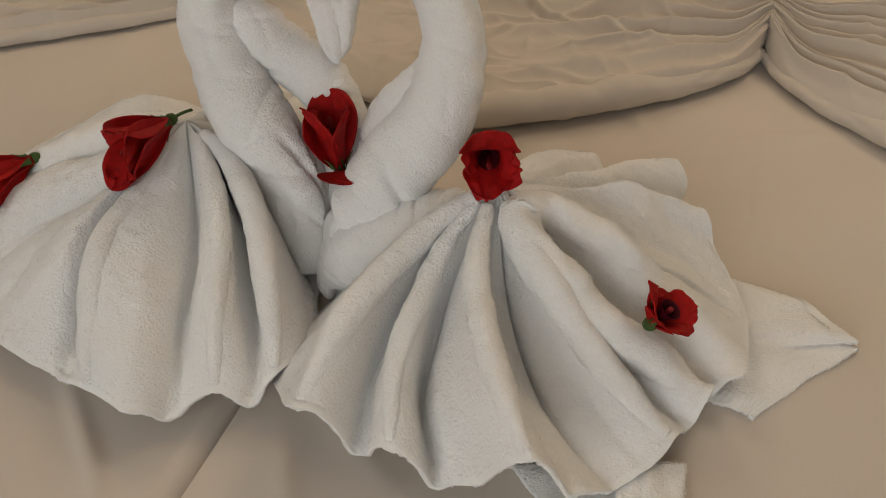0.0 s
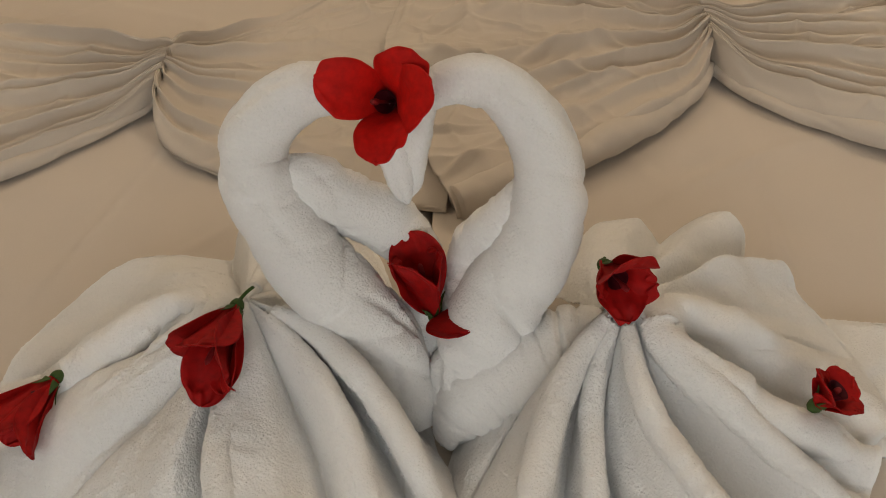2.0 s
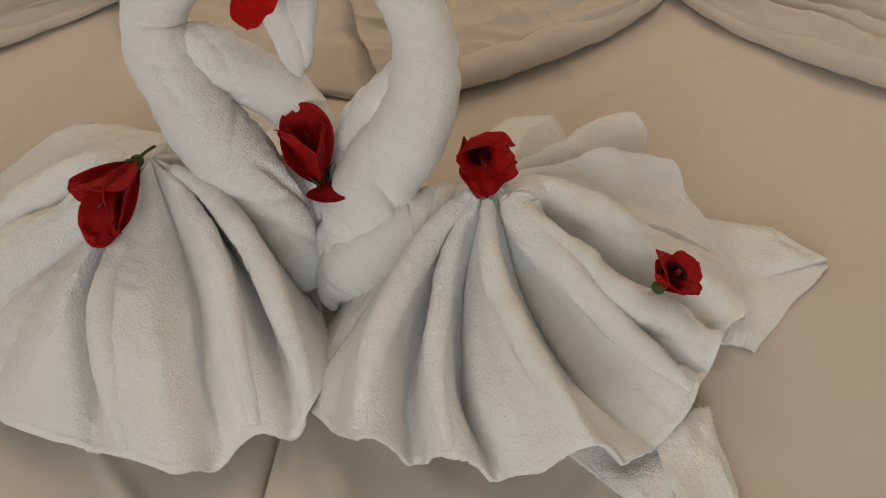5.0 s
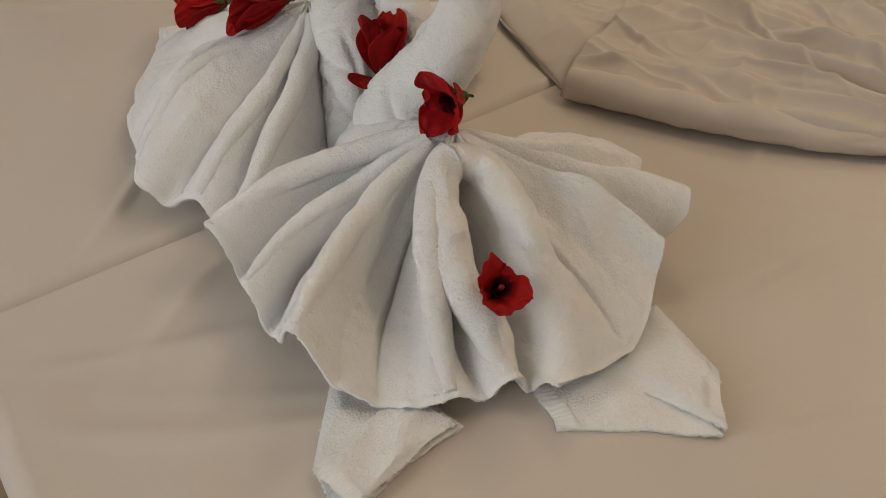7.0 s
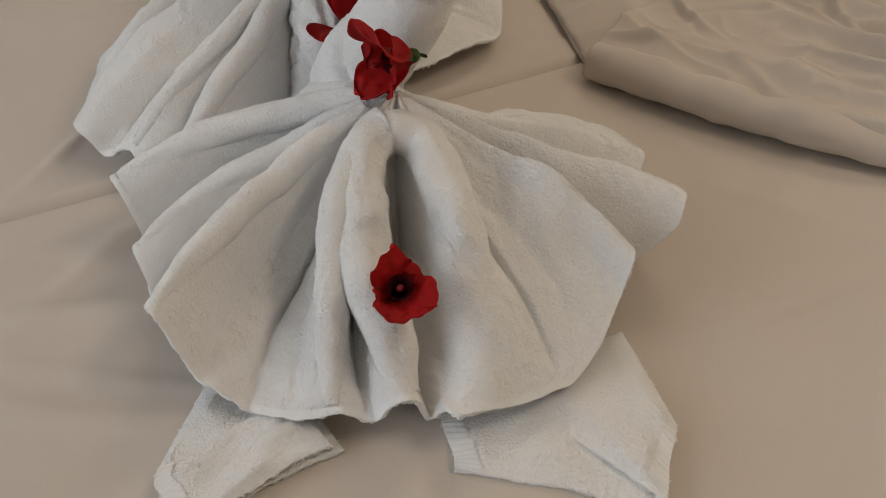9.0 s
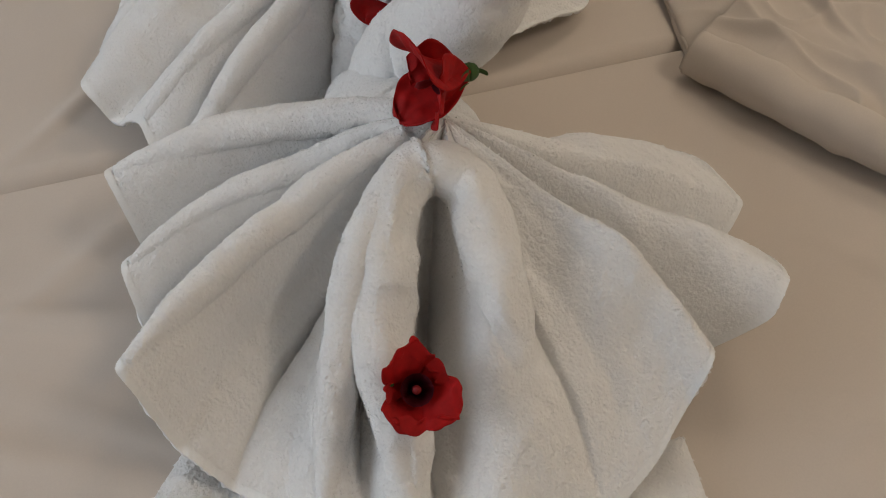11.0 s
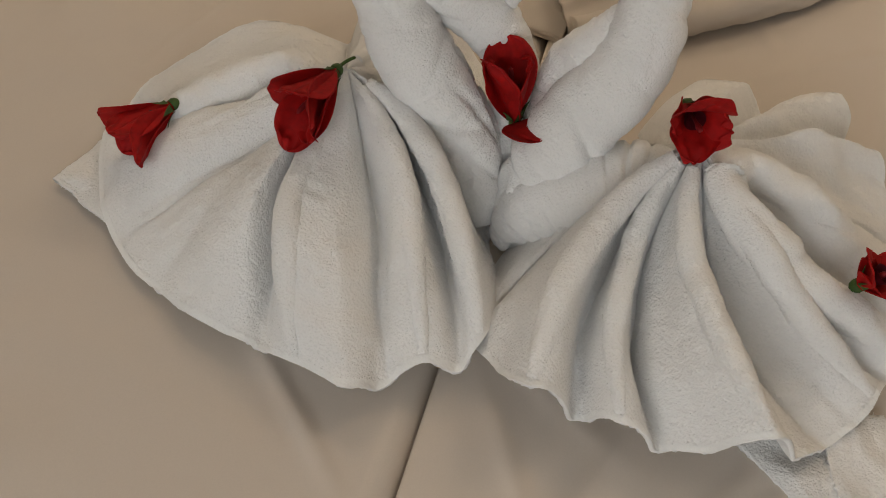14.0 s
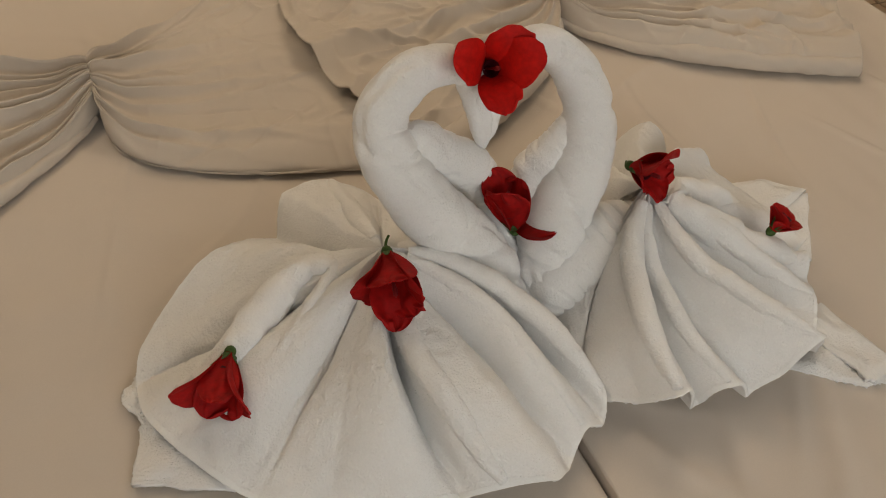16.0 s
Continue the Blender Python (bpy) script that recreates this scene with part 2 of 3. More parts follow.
X0, X1, Y0, Y1, TOP = -2.6, 2.6, -1.6, 2.45, 2.5
wall("wall_north", X0, Y1, 0, X1, Y1 + 0.12, TOP)
wall("wall_south", X0, Y0 - 0.12, 0, X1, Y0, 0.9)
wall("wall_south_upper", X0, Y0 - 0.12, 2.25, X1, Y0, TOP)
wall("wall_south_left", X0, Y0 - 0.12, 0.9, -1.25, Y0, 2.25)
wall("wall_south_right", 1.25, Y0 - 0.12, 0.9, X1, Y0, 2.25)
wall("wall_west", X0 - 0.12, Y0 - 0.12, 0, X0, Y1 + 0.12, TOP)
wall("wall_east", X1, Y0 - 0.12, 0, X1 + 0.12, Y1 + 0.12, TOP)
bm = bmesh.new()
box(bm, X0 - 0.12, Y0 - 0.12, TOP, X1 + 0.12, Y1 + 0.12, TOP + 0.12)
tagged(part("ceiling", bm, CEIL), "plain white painted ceiling", "ceiling", kind="structure")
bm = bmesh.new()
box(bm, X0 - 0.12, Y0 - 0.12, -0.1, X1 + 0.12, Y1 + 0.12, -0.006)
floor = tagged(part("floor", bm, GROUT), "tan tiled bedroom floor", "floor", kind="structure")


def ceiling_lamp(x, y):
    root = tagged(new("ceiling_lamp"), "round white ceiling lamp, switched on", "lamp", "ceiling lamps")
    root.location = (x, y, TOP)
    bm = bmesh.new()
    bmesh.ops.create_cone(bm, cap_ends=True, segments=40, radius1=0.36, radius2=0.36, depth=0.02, matrix=Matrix.Translation((x, y, TOP - 0.01)))
    part("rim", bm, METAL, root)
    bm = bmesh.new()
    bmesh.ops.create_cone(bm, cap_ends=True, segments=40, radius1=0.31, radius2=0.32, depth=0.012, matrix=Matrix.Translation((x, y, TOP - 0.026)))
    part("diffuser", bm, GLOW, root, "lit glass diffuser")


ceiling_lamp(-0.95, 1.85)
ceiling_lamp(0.95, 1.85)
window = tagged(new("window_1"), "wide window with white frame and clear panes", "window", kind="structure")
window.location = (0, Y0 - 0.1, 0.9)
for name, x0, z0, x1, z1 in (("sill", -1.25, 0.9, 1.25, 0.95), ("head_rail", -1.25, 2.2, 1.25, 2.25), ("jamb", -1.25, 0.95, -1.2, 2.2), ("jamb", 1.2, 0.95, 1.25, 2.2), ("mullion", -0.02, 0.95, 0.02, 2.2)):
    bm = bmesh.new()
    box(bm, x0, Y0 - 0.115, z0, x1, Y0 - 0.075, z1, 0.004)
    part(name, bm, METAL, window)
for x0, x1 in ((-1.2, -0.02), (0.02, 1.2)):
    bm = bmesh.new()
    box(bm, x0, Y0 - 0.10, 0.95, x1, Y0 - 0.094, 2.2)
    part("pane", bm, GLASS, window, "clear glass pane").visible_shadow = False


# ---- beds ----
def mattress(x0, x1, y0, y1, seed, r0, r1):
    rng = np.random.default_rng(seed)
    root = tagged(new("single_bed"), "single bed made with a smooth cream cotton sheet", "bed", "beds pushed together")
    root.location = ((x0 + x1) / 2, (y0 + y1) / 2, 0)
    n, m = 320, 460
    drop = 0.24
    def edge(lo, hi, k, ra, rb):
        """Positions from one lower hem, over the rounded edge, across the top and down again: place and depth below the top."""
        arc = np.linspace(0, np.pi / 2, 10)[1:-1]
        w = np.r_[np.full(10, lo), lo + ra * (1 - np.cos(arc)), np.linspace(lo + ra, hi - rb, k - 36), hi - rb * (1 - np.cos(arc[::-1])), np.full(10, hi)]
        d = np.r_[np.linspace(drop, ra, 10), ra * (1 - np.sin(arc)), np.zeros(k - 36), rb * (1 - np.sin(arc[::-1])), np.linspace(rb, drop, 10)]
        return w, d
    X, dx = edge(x0, x1, n, r0, r1)
    Y, dy = edge(y0, y1, m, 0.03, 0.03)
    z = BED - np.maximum(dx[:, None], dy[None])
    soft = np.clip(np.minimum(np.minimum(X - x0, x1 - X)[:, None], np.minimum(Y - y0, y1 - Y)[None]) / 0.10, 0, 1)
    top = (dx[:, None] < 1e-6) & (dy[None] < 1e-6)
    z = z + np.where(top, 0.005 * smooth_noise((n, m), (6, 8), rng) + 0.0018 * smooth_noise((n, m), (12, 34), rng) + 0.0012 * smooth_noise((n, m), (34, 14), rng) - 0.005, 0) * soft
    for _ in range(46):
        cx, cy, turn = rng.uniform(x0 + 0.05, x1 - 0.05), rng.uniform(y0 + 0.05, y1 - 0.1), rng.uniform(-1.2, 1.2)
        ax, ay = X[:, None] - cx, Y[None] - cy
        along, across = ax * np.sin(turn) + ay * np.cos(turn), ax * np.cos(turn) - ay * np.sin(turn)
        across = across + rng.uniform(-0.6, 0.6) * along**2
        z = z + soft * np.where(top, rng.uniform(0.0015, 0.0055) * np.exp(-(across / rng.uniform(0.007, 0.016)) ** 2 - (along / rng.uniform(0.05, 0.2)) ** 2), 0)
    P = np.stack([np.repeat(X[:, None], m, 1), np.repeat(Y[None], n, 0), z], -1)
    wave = 0.006 * np.sin(np.linspace(0, 70, n))[:, None] * np.clip(dy[None] / drop, 0, 1)
    P[:, :, 1] += np.where(np.arange(m)[None] < m / 2, -1, 1) * np.abs(wave)
    sheet_part("sheet", P, SHEET, root)
    bm = bmesh.new()
    box(bm, x0 + 0.012, y0 + 0.012, 0.10, x1 - 0.012, y1 - 0.012, 0.34, 0.015)
    part("bed_base", bm, BASE, root, "tan upholstered bed base")
    for fx in (x0 + 0.1, x1 - 0.1):
        for fy in (y0 + 0.1, y1 - 0.1):
            bm = bmesh.new()
            bmesh.ops.create_cone(bm, cap_ends=True, segments=16, radius1=0.025, radius2=0.03, depth=0.11, matrix=Matrix.Translation((fx, fy, 0.05)))
            part("leg", bm, BASE, root)


mattress(0.0005, 1.18, 0.185, 2.2, 1, 0.0035, 0.03)
mattress(-1.18, -0.0005, 0.18, 2.2, 2, 0.0035, 0.03)


# ---- decorative drapes ----
def creases(rng, count, lo, hi, depth):
    return [(rng.uniform(lo, hi), rng.uniform(0, 6.28), rng.uniform(0.04, 0.12), rng.uniform(-9, 9), depth * rng.uniform(0.5, 1.2)) for _ in range(count)]


def bow(label, centre, left, right, seed, edge, lift=0.0, waist=0.05, rise=(1, 1)):
    """A sheet pinched at centre. left, right: (front end, back end, bulge, ease of the front edge, ease of the back edge) of its two fanned halves."""
    rng = np.random.default_rng(seed)
    n, m = 420, 300
    u = np.sign(np.linspace(-1, 1, n)) * np.abs(np.linspace(-1, 1, n)) ** 1.25
    v = np.linspace(0, 1, m)
    P, z = np.zeros((n, m, 3)), np.zeros((n, m))
    for side, (front, back, bulge, ef, eb) in ((-1, left), (1, right)):
        k = (u < 0) if side < 0 else (u >= 0)
        t = np.abs(u[k])[:, None]
        front, back = np.array(front), np.array(back)
        d = back - front
        out = np.array((d[1], -d[0])) / np.linalg.norm(d) * side
        end = front + d * v[:, None] + out * (bulge * (1 - (2 * v - 1) ** 2))[:, None]
        ease = t ** (ef + (eb - ef) * v[None])
        P[k, :, 0] = centre[0] + (end[None, :, 0] - centre[0]) * t
        y0 = centre[1] + (v[None] - 0.35) * 2 * waist
        P[k, :, 1] = y0 + (end[None, :, 1] - y0) * ease
        # folds run out from the pinch, drifting and fading on the way
        shape = (int(k.sum()), m)
        vv = v[None] + 0.02 * smooth_noise(shape, (5, 4), rng) * np.minimum(1, t * 2)
        for q in range(10):
            p0 = (q + 0.5 + rng.uniform(-0.35, 0.35)) / 10
            w = rng.uniform(0.018, 0.042) * (0.5 + 0.9 * t)
            d = (vv - p0 - rng.uniform(-0.09, 0.09) * t**1.3) / w
            d = np.where(d > 0, d * rng.uniform(0.7, 1.6), d)
            fade = np.clip(1.2 - t / rng.uniform(0.55, 1.7), 0.05, 1)
            z[k] += rng.uniform(0.012, 0.034) * fade * np.minimum(1, 0.6 + 2 * t) * np.exp(-np.abs(d) ** 1.7)
        for _ in range(44):
            p0, t0, w, h, slope = rng.uniform(0.05, 0.95), rng.uniform(0.3, 1), rng.uniform(0.006, 0.014), rng.uniform(-0.008, 0.012), rng.uniform(-0.6, 0.6)
            z[k] += h * np.exp(-((vv - p0 - slope * (t - t0)) / w) ** 2) * np.exp(-((t - t0) / 0.13) ** 2)
        for cells, high in (((8, 6), 0.017), ((15, 12), 0.007)):
            z[k] += high * (1 - np.abs(smooth_noise(shape, cells, rng))) ** 3 * np.minimum(1, t * 1.5)
        z[k] += (0.007 + 0.010 * smooth_noise(shape, (3, 4), rng) + 0.003 * smooth_noise(shape, (10, 14), rng)) * np.minimum(1, t * 3)
    s = np.abs(u)[:, None]
    z = z * np.interp(u, (-0.3, -0.05, 0.05, 0.3), (rise[0], 1, 1, rise[1]))[:, None]
    z = z + 0.030 * np.exp(-(s / 0.07) ** 2) + 0.004 + lift
    lip = np.clip(v / 0.05, 0, 1)[None]
    z = BED + 0.006 + np.maximum(z, 0.002) * np.sqrt(1 - (1 - lip) ** 2)
    bk = np.clip((1 - v) / 0.03, 0, 1)[None]
    z = BED + 0.005 + (z - BED - 0.005) * np.sqrt(1 - (1 - bk) ** 2)
    P[..., 2] = np.maximum(z, BED + 0.005)
    root = tagged(new("gathered_sheet"), label, "bed drape", "draped sheets across the bed")
    root.location = (centre[0], centre[1], BED)
    sheet_part("cloth", P, DRAPE, root, thick=0.003)
    for r, rows in ((edge[0], P[: n // 2 - 6]), (edge[1], P[n // 2 + 6:])):
        keys = []
        for i in np.linspace(0, len(rows) - 1, 14).astype(int):
            x, y, _ = rows[i, 0]
            grow = r * (0.45 + 0.55 * min(1, abs(x - centre[0]) * 5)) * rng.uniform(0.92, 1.08)
            keys.append((x, y + 0.6 * grow, BED + 0.85 * grow + 0.2 * lift, grow))
        R = tube(keys, 220, 36, rng, creases(rng, 6, 0.1, 0.9, 0.003), pile=0.0, lumps=0.002, ripple=0.0)
        sheet_part("rolled_edge", R, DRAPE, root, "softly rolled front edge", wrap=True, caps=True)


bow("beige cotton sheet gathered into a bow, tucked under its neighbour", (-0.45, 1.40), ((-1.15, 0.80), (-1.15, 1.78), 0.0, 0.75, 0.8), ((0.02, 1.045), (0.05, 1.84), 0.02, 0.30, 0.7), 5, (0.014, 0.004), rise=(0.9, 0.5))
bow("beige cotton sheet gathered into a bow with a rolled front edge", (0.45, 1.45), ((0.035, 1.025), (-0.02, 1.80), 0.09, 0.54, 0.7), ((0.91, 1.01), (1.16, 1.60), 0.02, 0.5, 0.8), 8, (0.024, 0.018), lift=0.014)


# ---- towel swans ----
def hem_strip(P, mat, parent):
    rows = P[-5:].copy()
    rows[..., 2] += 0.0007
    return sheet_part("hem", rows, mat, parent, "flat woven hem")


def loops(P, parent, rng, spacing=0.0021, wrap=False, tall=0.0023):
    """Loose terry loops: small leaning tufts all over the cloth P."""
    Q = np.concatenate([P, P[:, :1]], 1) if wrap else P
    e1, e2 = Q[1:, :-1] - Q[:-1, :-1], Q[:-1, 1:] - Q[:-1, :-1]
    nrm = np.cross(e1, e2)
    area = np.linalg.norm(nrm, axis=2)
    nrm = nrm / np.maximum(area, 1e-12)[..., None]
    if not wrap:
        nrm = np.where(nrm[..., 2:] < 0, -nrm, nrm)
    else:
        mid = Q[:-1, :-1] - P.mean(1)[:-1, None]
        nrm = np.where((nrm * mid).sum(2, keepdims=True) < 0, -nrm, nrm)
    for _ in range(4):
        nrm = nrm + np.roll(nrm, 1, 0) + np.roll(nrm, -1, 0) + np.roll(nrm, 1, 1) + np.roll(nrm, -1, 1)
    nrm = nrm / np.maximum(np.linalg.norm(nrm, axis=2, keepdims=True), 1e-9)
    area = area.ravel()
    count = int(area.sum() / spacing**2)
    pick = rng.choice(len(area), count, p=area / area.sum())
    a, b = rng.uniform(0, 1, (2, count, 1))
    base = Q[:-1, :-1].reshape(-1, 3)[pick] + a * e1.reshape(-1, 3)[pick] + b * e2.reshape(-1, 3)[pick]
    n3 = nrm.reshape(-1, 3)[pick]
    t = np.cross(n3, rng.normal(size=(count, 3)))
    t /= np.maximum(np.linalg.norm(t, axis=1, keepdims=True), 1e-9)
    lean = np.cross(n3, t)
    h = tall * rng.uniform(0.5, 1.2, (count, 1))
    w = 0.0011 * rng.uniform(0.7, 1.3, (count, 1))
    base = base - n3 * 0.0004
    V = np.stack([base - t * w, base + t * w, base + n3 * h * rng.uniform(0.15, 0.5, (count, 1)) + lean * h * rng.uniform(0.8, 1.5, (count, 1))], 1).reshape(-1, 3)
    me = bpy.data.meshes.new("terry_pile")
    me.from_pydata(V.tolist(), [], np.arange(3 * count).reshape(-1, 3).tolist())
    soft = n3 - 0.3 * lean + 0.35 * t * rng.uniform(-1, 1, (count, 1))
    me.normals_split_custom_set_from_vertices(np.repeat(soft / np.linalg.norm(soft, axis=1, keepdims=True), 3, axis=0).tolist())
    return tagged(linked("terry_pile", me, TERRY, parent), "soft looped terry surface", kind="stuff")


def ridge(P, ang, a0, r0):
    """Keys of a rolled pleat along the crest of the cloth P at the angle a0, thin at the apex and flattening at the rim."""
    j = int(np.argmin(np.abs(ang - a0)))
    keys = []
    for s in np.linspace(0.10, 0.97, 11):
        i = int(s * (len(P) - 1))
        x, y, z = P[max(i - 4, 0):i + 5, max(j - 5, 0):j + 6].mean((0, 1))
        e = min(1, max(0, (s - 0.65) / 0.35))
        r = r0 * (1 - 0.65 * e * e) * min(1, 0.35 + 1.8 * s)
        keys.append((x, y, max(z - 0.6 * r, BED + 0.004 + 0.6 * r), r))
    return keys


def swan(label, foot, neck, second, body, beak, lip, apex, top, folds, lean, rolls, tails, seed, wrap):
    rng = np.random.default_rng(seed)
    root = tagged(new("towel_swan"), label, "towel swan", "pair of towel swans")
    root.location = foot
    for name, P, label in (
        ("neck_roll", tube(neck, 340, 110, rng, creases(rng, 8, 0.3, 0.95, 0.003) + creases(rng, 8, 0.02, 0.3, 0.005), ripple=0.003, rings=[(q, wrap * rng.uniform(0.3, 1.2), rng.choice((-1, 1)) * rng.uniform(0.03, 0.08), 1.57 + rng.uniform(-0.8, 0.8)) for q in (0.05, 0.10, 0.15, 0.21, 0.28, 0.37, 0.5, 0.63)]), "tightly rolled towel neck"),
        ("side_roll", tube(second, 180, 90, rng, creases(rng, 8, 0.1, 0.9, 0.004), ripple=0.003), ""),
        ("body_roll", tube(body, 150, 110, rng, creases(rng, 14, 0.0, 0.6, 0.010), ripple=0.005), "wrapped towel body with folds"),
        ("rolled_lip", tube(lip, 260, 70, rng, creases(rng, 8, 0.0, 1.0, 0.002), lumps=0.003), "rolled towel edge round the opening"),
    ):
        sheet_part(name, P, TERRY, root, label, wrap=True, caps=True)
        loops(P, root, rng, wrap=True, tall=0.0021)
    sheet_part("beak", tube(beak, 70, 40, rng, [(0.6, 1.57, 0.5, 0, 0.004)], pile=0.0004, lumps=0.0006), TERRY, root, "pointed folded towel tip", wrap=True, caps=True)
    P, ang = skirt(apex, top, folds, lean, 190, 1000, rng)
    for a0, r0 in rolls:
        R = tube(ridge(P, ang, a0, r0), 150, 44, rng, creases(rng, 3, 0.1, 0.9, 0.0015), lumps=0.0007)
        sheet_part("pleat_roll", R, TERRY, root, wrap=True, caps=True)
        loops(R, root, rng, wrap=True)
    sheet_part("skirt", P, TERRY, root, "pleated towel fanned out over the bed", thick=0.0045)
    hem_strip(P, HEM, root)
    loops(P[:-5], root, rng)
    for corners, z in tails:
        P = patch(corners, 70, 60, rng, BED + z, 0.0035)
        sheet_part("tail", P, TERRY, root, "flat towel end", thick=0.005)
        loops(P, root, rng)
        band = P[-9:].copy()
        band[..., 2] += 0.0008 + 0.0005 * np.sin(np.linspace(0, 110, band.shape[1]))[None]
        sheet_part("hem", band, HEM, root, "ribbed woven hem")


RIGHT_FRONT = [
    (-185, 0, 0.12, 0.10, 0.06, 0.02), (-152, -12, 0.20, 0.11, 0.06, 0.012), (-134, -26, 0.255, 0.110, 0.05, 0.010), (-121, -32, 0.266, 0.126, 0.090, 0.052),
    (-112, -34, 0.279, 0.138, 0.115, 0.086), (-103, -34, 0.248, 0.090, 0.052, 0.022), (-95, -36, 0.256, 0.126, 0.095, 0.060), (-85, -34, 0.250, 0.078, 0.040, 0.020),
    (-77, -33, 0.262, 0.100, 0.075, 0.052), (-69, -32, 0.275, 0.140, 0.118, 0.104), (-61, -26, 0.268, 0.095, 0.060, 0.040), (-52, -22, 0.262, 0.080, 0.042, 0.018),
    (-43, -24, 0.258, 0.105, 0.060, 0.020), (-36, -26, 0.252, 0.146, 0.094, 0.030), (-29, -28, 0.250, 0.105, 0.055, 0.022)]
RIGHT_BACK = [
    (-21, -30, 0.249, 0.115, 0.078, 0.050), (-18, -12, 0.245, 0.030, 0.025, 0.020), (-14, -4, 0.266, 0.070, 0.045, 0.044), (-4, -6, 0.263, 0.120, 0.086, 0.036),
    (8, 0, 0.260, 0.110, 0.074, 0.026), (18, 0, 0.250, 0.118, 0.080, 0.032), (28, 4, 0.240, 0.128, 0.105, 0.055), (34, 6, 0.238, 0.136, 0.120, 0.083),
    (42, 4, 0.222, 0.085, 0.055, 0.030), (48, 6, 0.260, 0.116, 0.092, 0.066), (54, 8, 0.264, 0.132, 0.108, 0.080), (62, 5, 0.250, 0.110, 0.085, 0.060),
    (69, 2, 0.228, 0.088, 0.055, 0.030), (76, 6, 0.250, 0.120, 0.090, 0.055), (88, 6, 0.230, 0.120, 0.092, 0.060), (112, 0, 0.15, 0.10, 0.06, 0.03)]
LEFT_BACK = [
    (-335, 0, 0.13, 0.10, 0.06, 0.02), (-305, 0, 0.20, 0.11, 0.07, 0.03), (-288, 0, 0.25, 0.10, 0.06, 0.02), (-272, 4, 0.270, 0.126, 0.092, 0.052),
    (-256, 3, 0.262, 0.12, 0.09, 0.06), (-247, 2, 0.225, 0.085, 0.05, 0.02), (-236, 3, 0.215, 0.11, 0.08, 0.05), (-222, 4, 0.23, 0.122, 0.10, 0.07),
    (-206, 4, 0.27, 0.115, 0.085, 0.05), (-192, 3, 0.302, 0.105, 0.07, 0.03), (-184, 0, 0.315, 0.085, 0.048, 0.014), (-172, 0, 0.312, 0.105, 0.07, 0.022)]
LEFT_FRONT = [
    (-158, 0, 0.296, 0.115, 0.080, 0.020), (-140, -2, 0.284, 0.088, 0.050, 0.012), (-122, -5, 0.268, 0.108, 0.074, 0.012), (-101, -10, 0.268, 0.126, 0.100, 0.026),
    (-90, -18, 0.272, 0.080, 0.045, 0.018), (-81, -18, 0.290, 0.128, 0.106, 0.038), (-73, 4, 0.316, 0.120, 0.096, 0.050), (-66, 8, 0.305, 0.090, 0.060, 0.026),
    (-58, 22, 0.297, 0.140, 0.108, 0.044), (-52, 25, 0.308, 0.095, 0.056, 0.028), (-47, 30, 0.298, 0.146, 0.116, 0.046), (-38, 34, 0.270, 0.100, 0.050, 0.012),
    (-25, 28, 0.20, 0.045, 0.020, 0.010), (-5, 10, 0.15, 0.06, 0.03, 0.01), (15, 0, 0.12, 0.08, 0.04, 0.02)]

swan("white terry towel folded into a swan with pleated skirt", (0.08, 0.72, BED),
     [(0.030, 0.680, 0.574, 0.024), (0.045, 0.700, 0.610, 0.040), (0.058, 0.718, 0.645, 0.044), (0.082, 0.738, 0.694, 0.043), (0.112, 0.757, 0.738, 0.040), (0.128, 0.775, 0.782, 0.036), (0.128, 0.790, 0.816, 0.033), (0.118, 0.803, 0.847, 0.030), (0.098, 0.814, 0.873, 0.026), (0.070, 0.820, 0.889, 0.023), (0.040, 0.820, 0.888, 0.021), (0.014, 0.814, 0.880, 0.016)],
     [(0.055, 0.710, 0.600, 0.030), (0.058, 0.762, 0.675, 0.034), (0.066, 0.785, 0.722, 0.030), (0.088, 0.782, 0.760, 0.024), (0.108, 0.788, 0.790, 0.015)],
     [(0.028, 0.668, 0.562, 0.018), (0.045, 0.680, 0.598, 0.036), (0.090, 0.695, 0.625, 0.046), (0.140, 0.712, 0.634, 0.050), (0.185, 0.716, 0.640, 0.042), (0.205, 0.714, 0.636, 0.030)],
     [(0.014, 0.812, 0.885, 0.016), (0.008, 0.810, 0.850, 0.016), (0.003, 0.808, 0.815, 0.013), (0.000, 0.805, 0.787, 0.009), (-0.002, 0.803, 0.774, 0.003)],
     [(0.415, 0.624, 0.585, 0.012), (0.372, 0.630, 0.611, 0.020), (0.330, 0.630, 0.634, 0.022), (0.292, 0.639, 0.654, 0.026), (0.262, 0.652, 0.676, 0.023), (0.238, 0.668, 0.690, 0.020), (0.226, 0.692, 0.697, 0.020), (0.242, 0.716, 0.692, 0.020), (0.280, 0.720, 0.676, 0.021), (0.318, 0.719, 0.655, 0.020), (0.352, 0.718, 0.634, 0.016), (0.385, 0.702, 0.612, 0.009)],
     (0.2, 0.715), 0.715,
     RIGHT_FRONT + RIGHT_BACK, 3.0, [(-112, 0.015), (-95, 0.011), (-69, 0.013), (-36, 0.015)],
     [([(0.27, 0.52), (0.376, 0.424), (0.438, 0.424), (0.42, 0.57)], 0.004), ([(0.36, 0.55), (0.382, 0.428), (0.440, 0.430), (0.420, 0.560)], 0.013), ([(0.40, 0.815), (0.40, 0.655), (0.477, 0.643), (0.573, 0.766)], 0.004), ([(0.40, 0.70), (0.573, 0.766), (0.515, 0.818), (0.42, 0.830)], 0.009)], 21, 0.005)

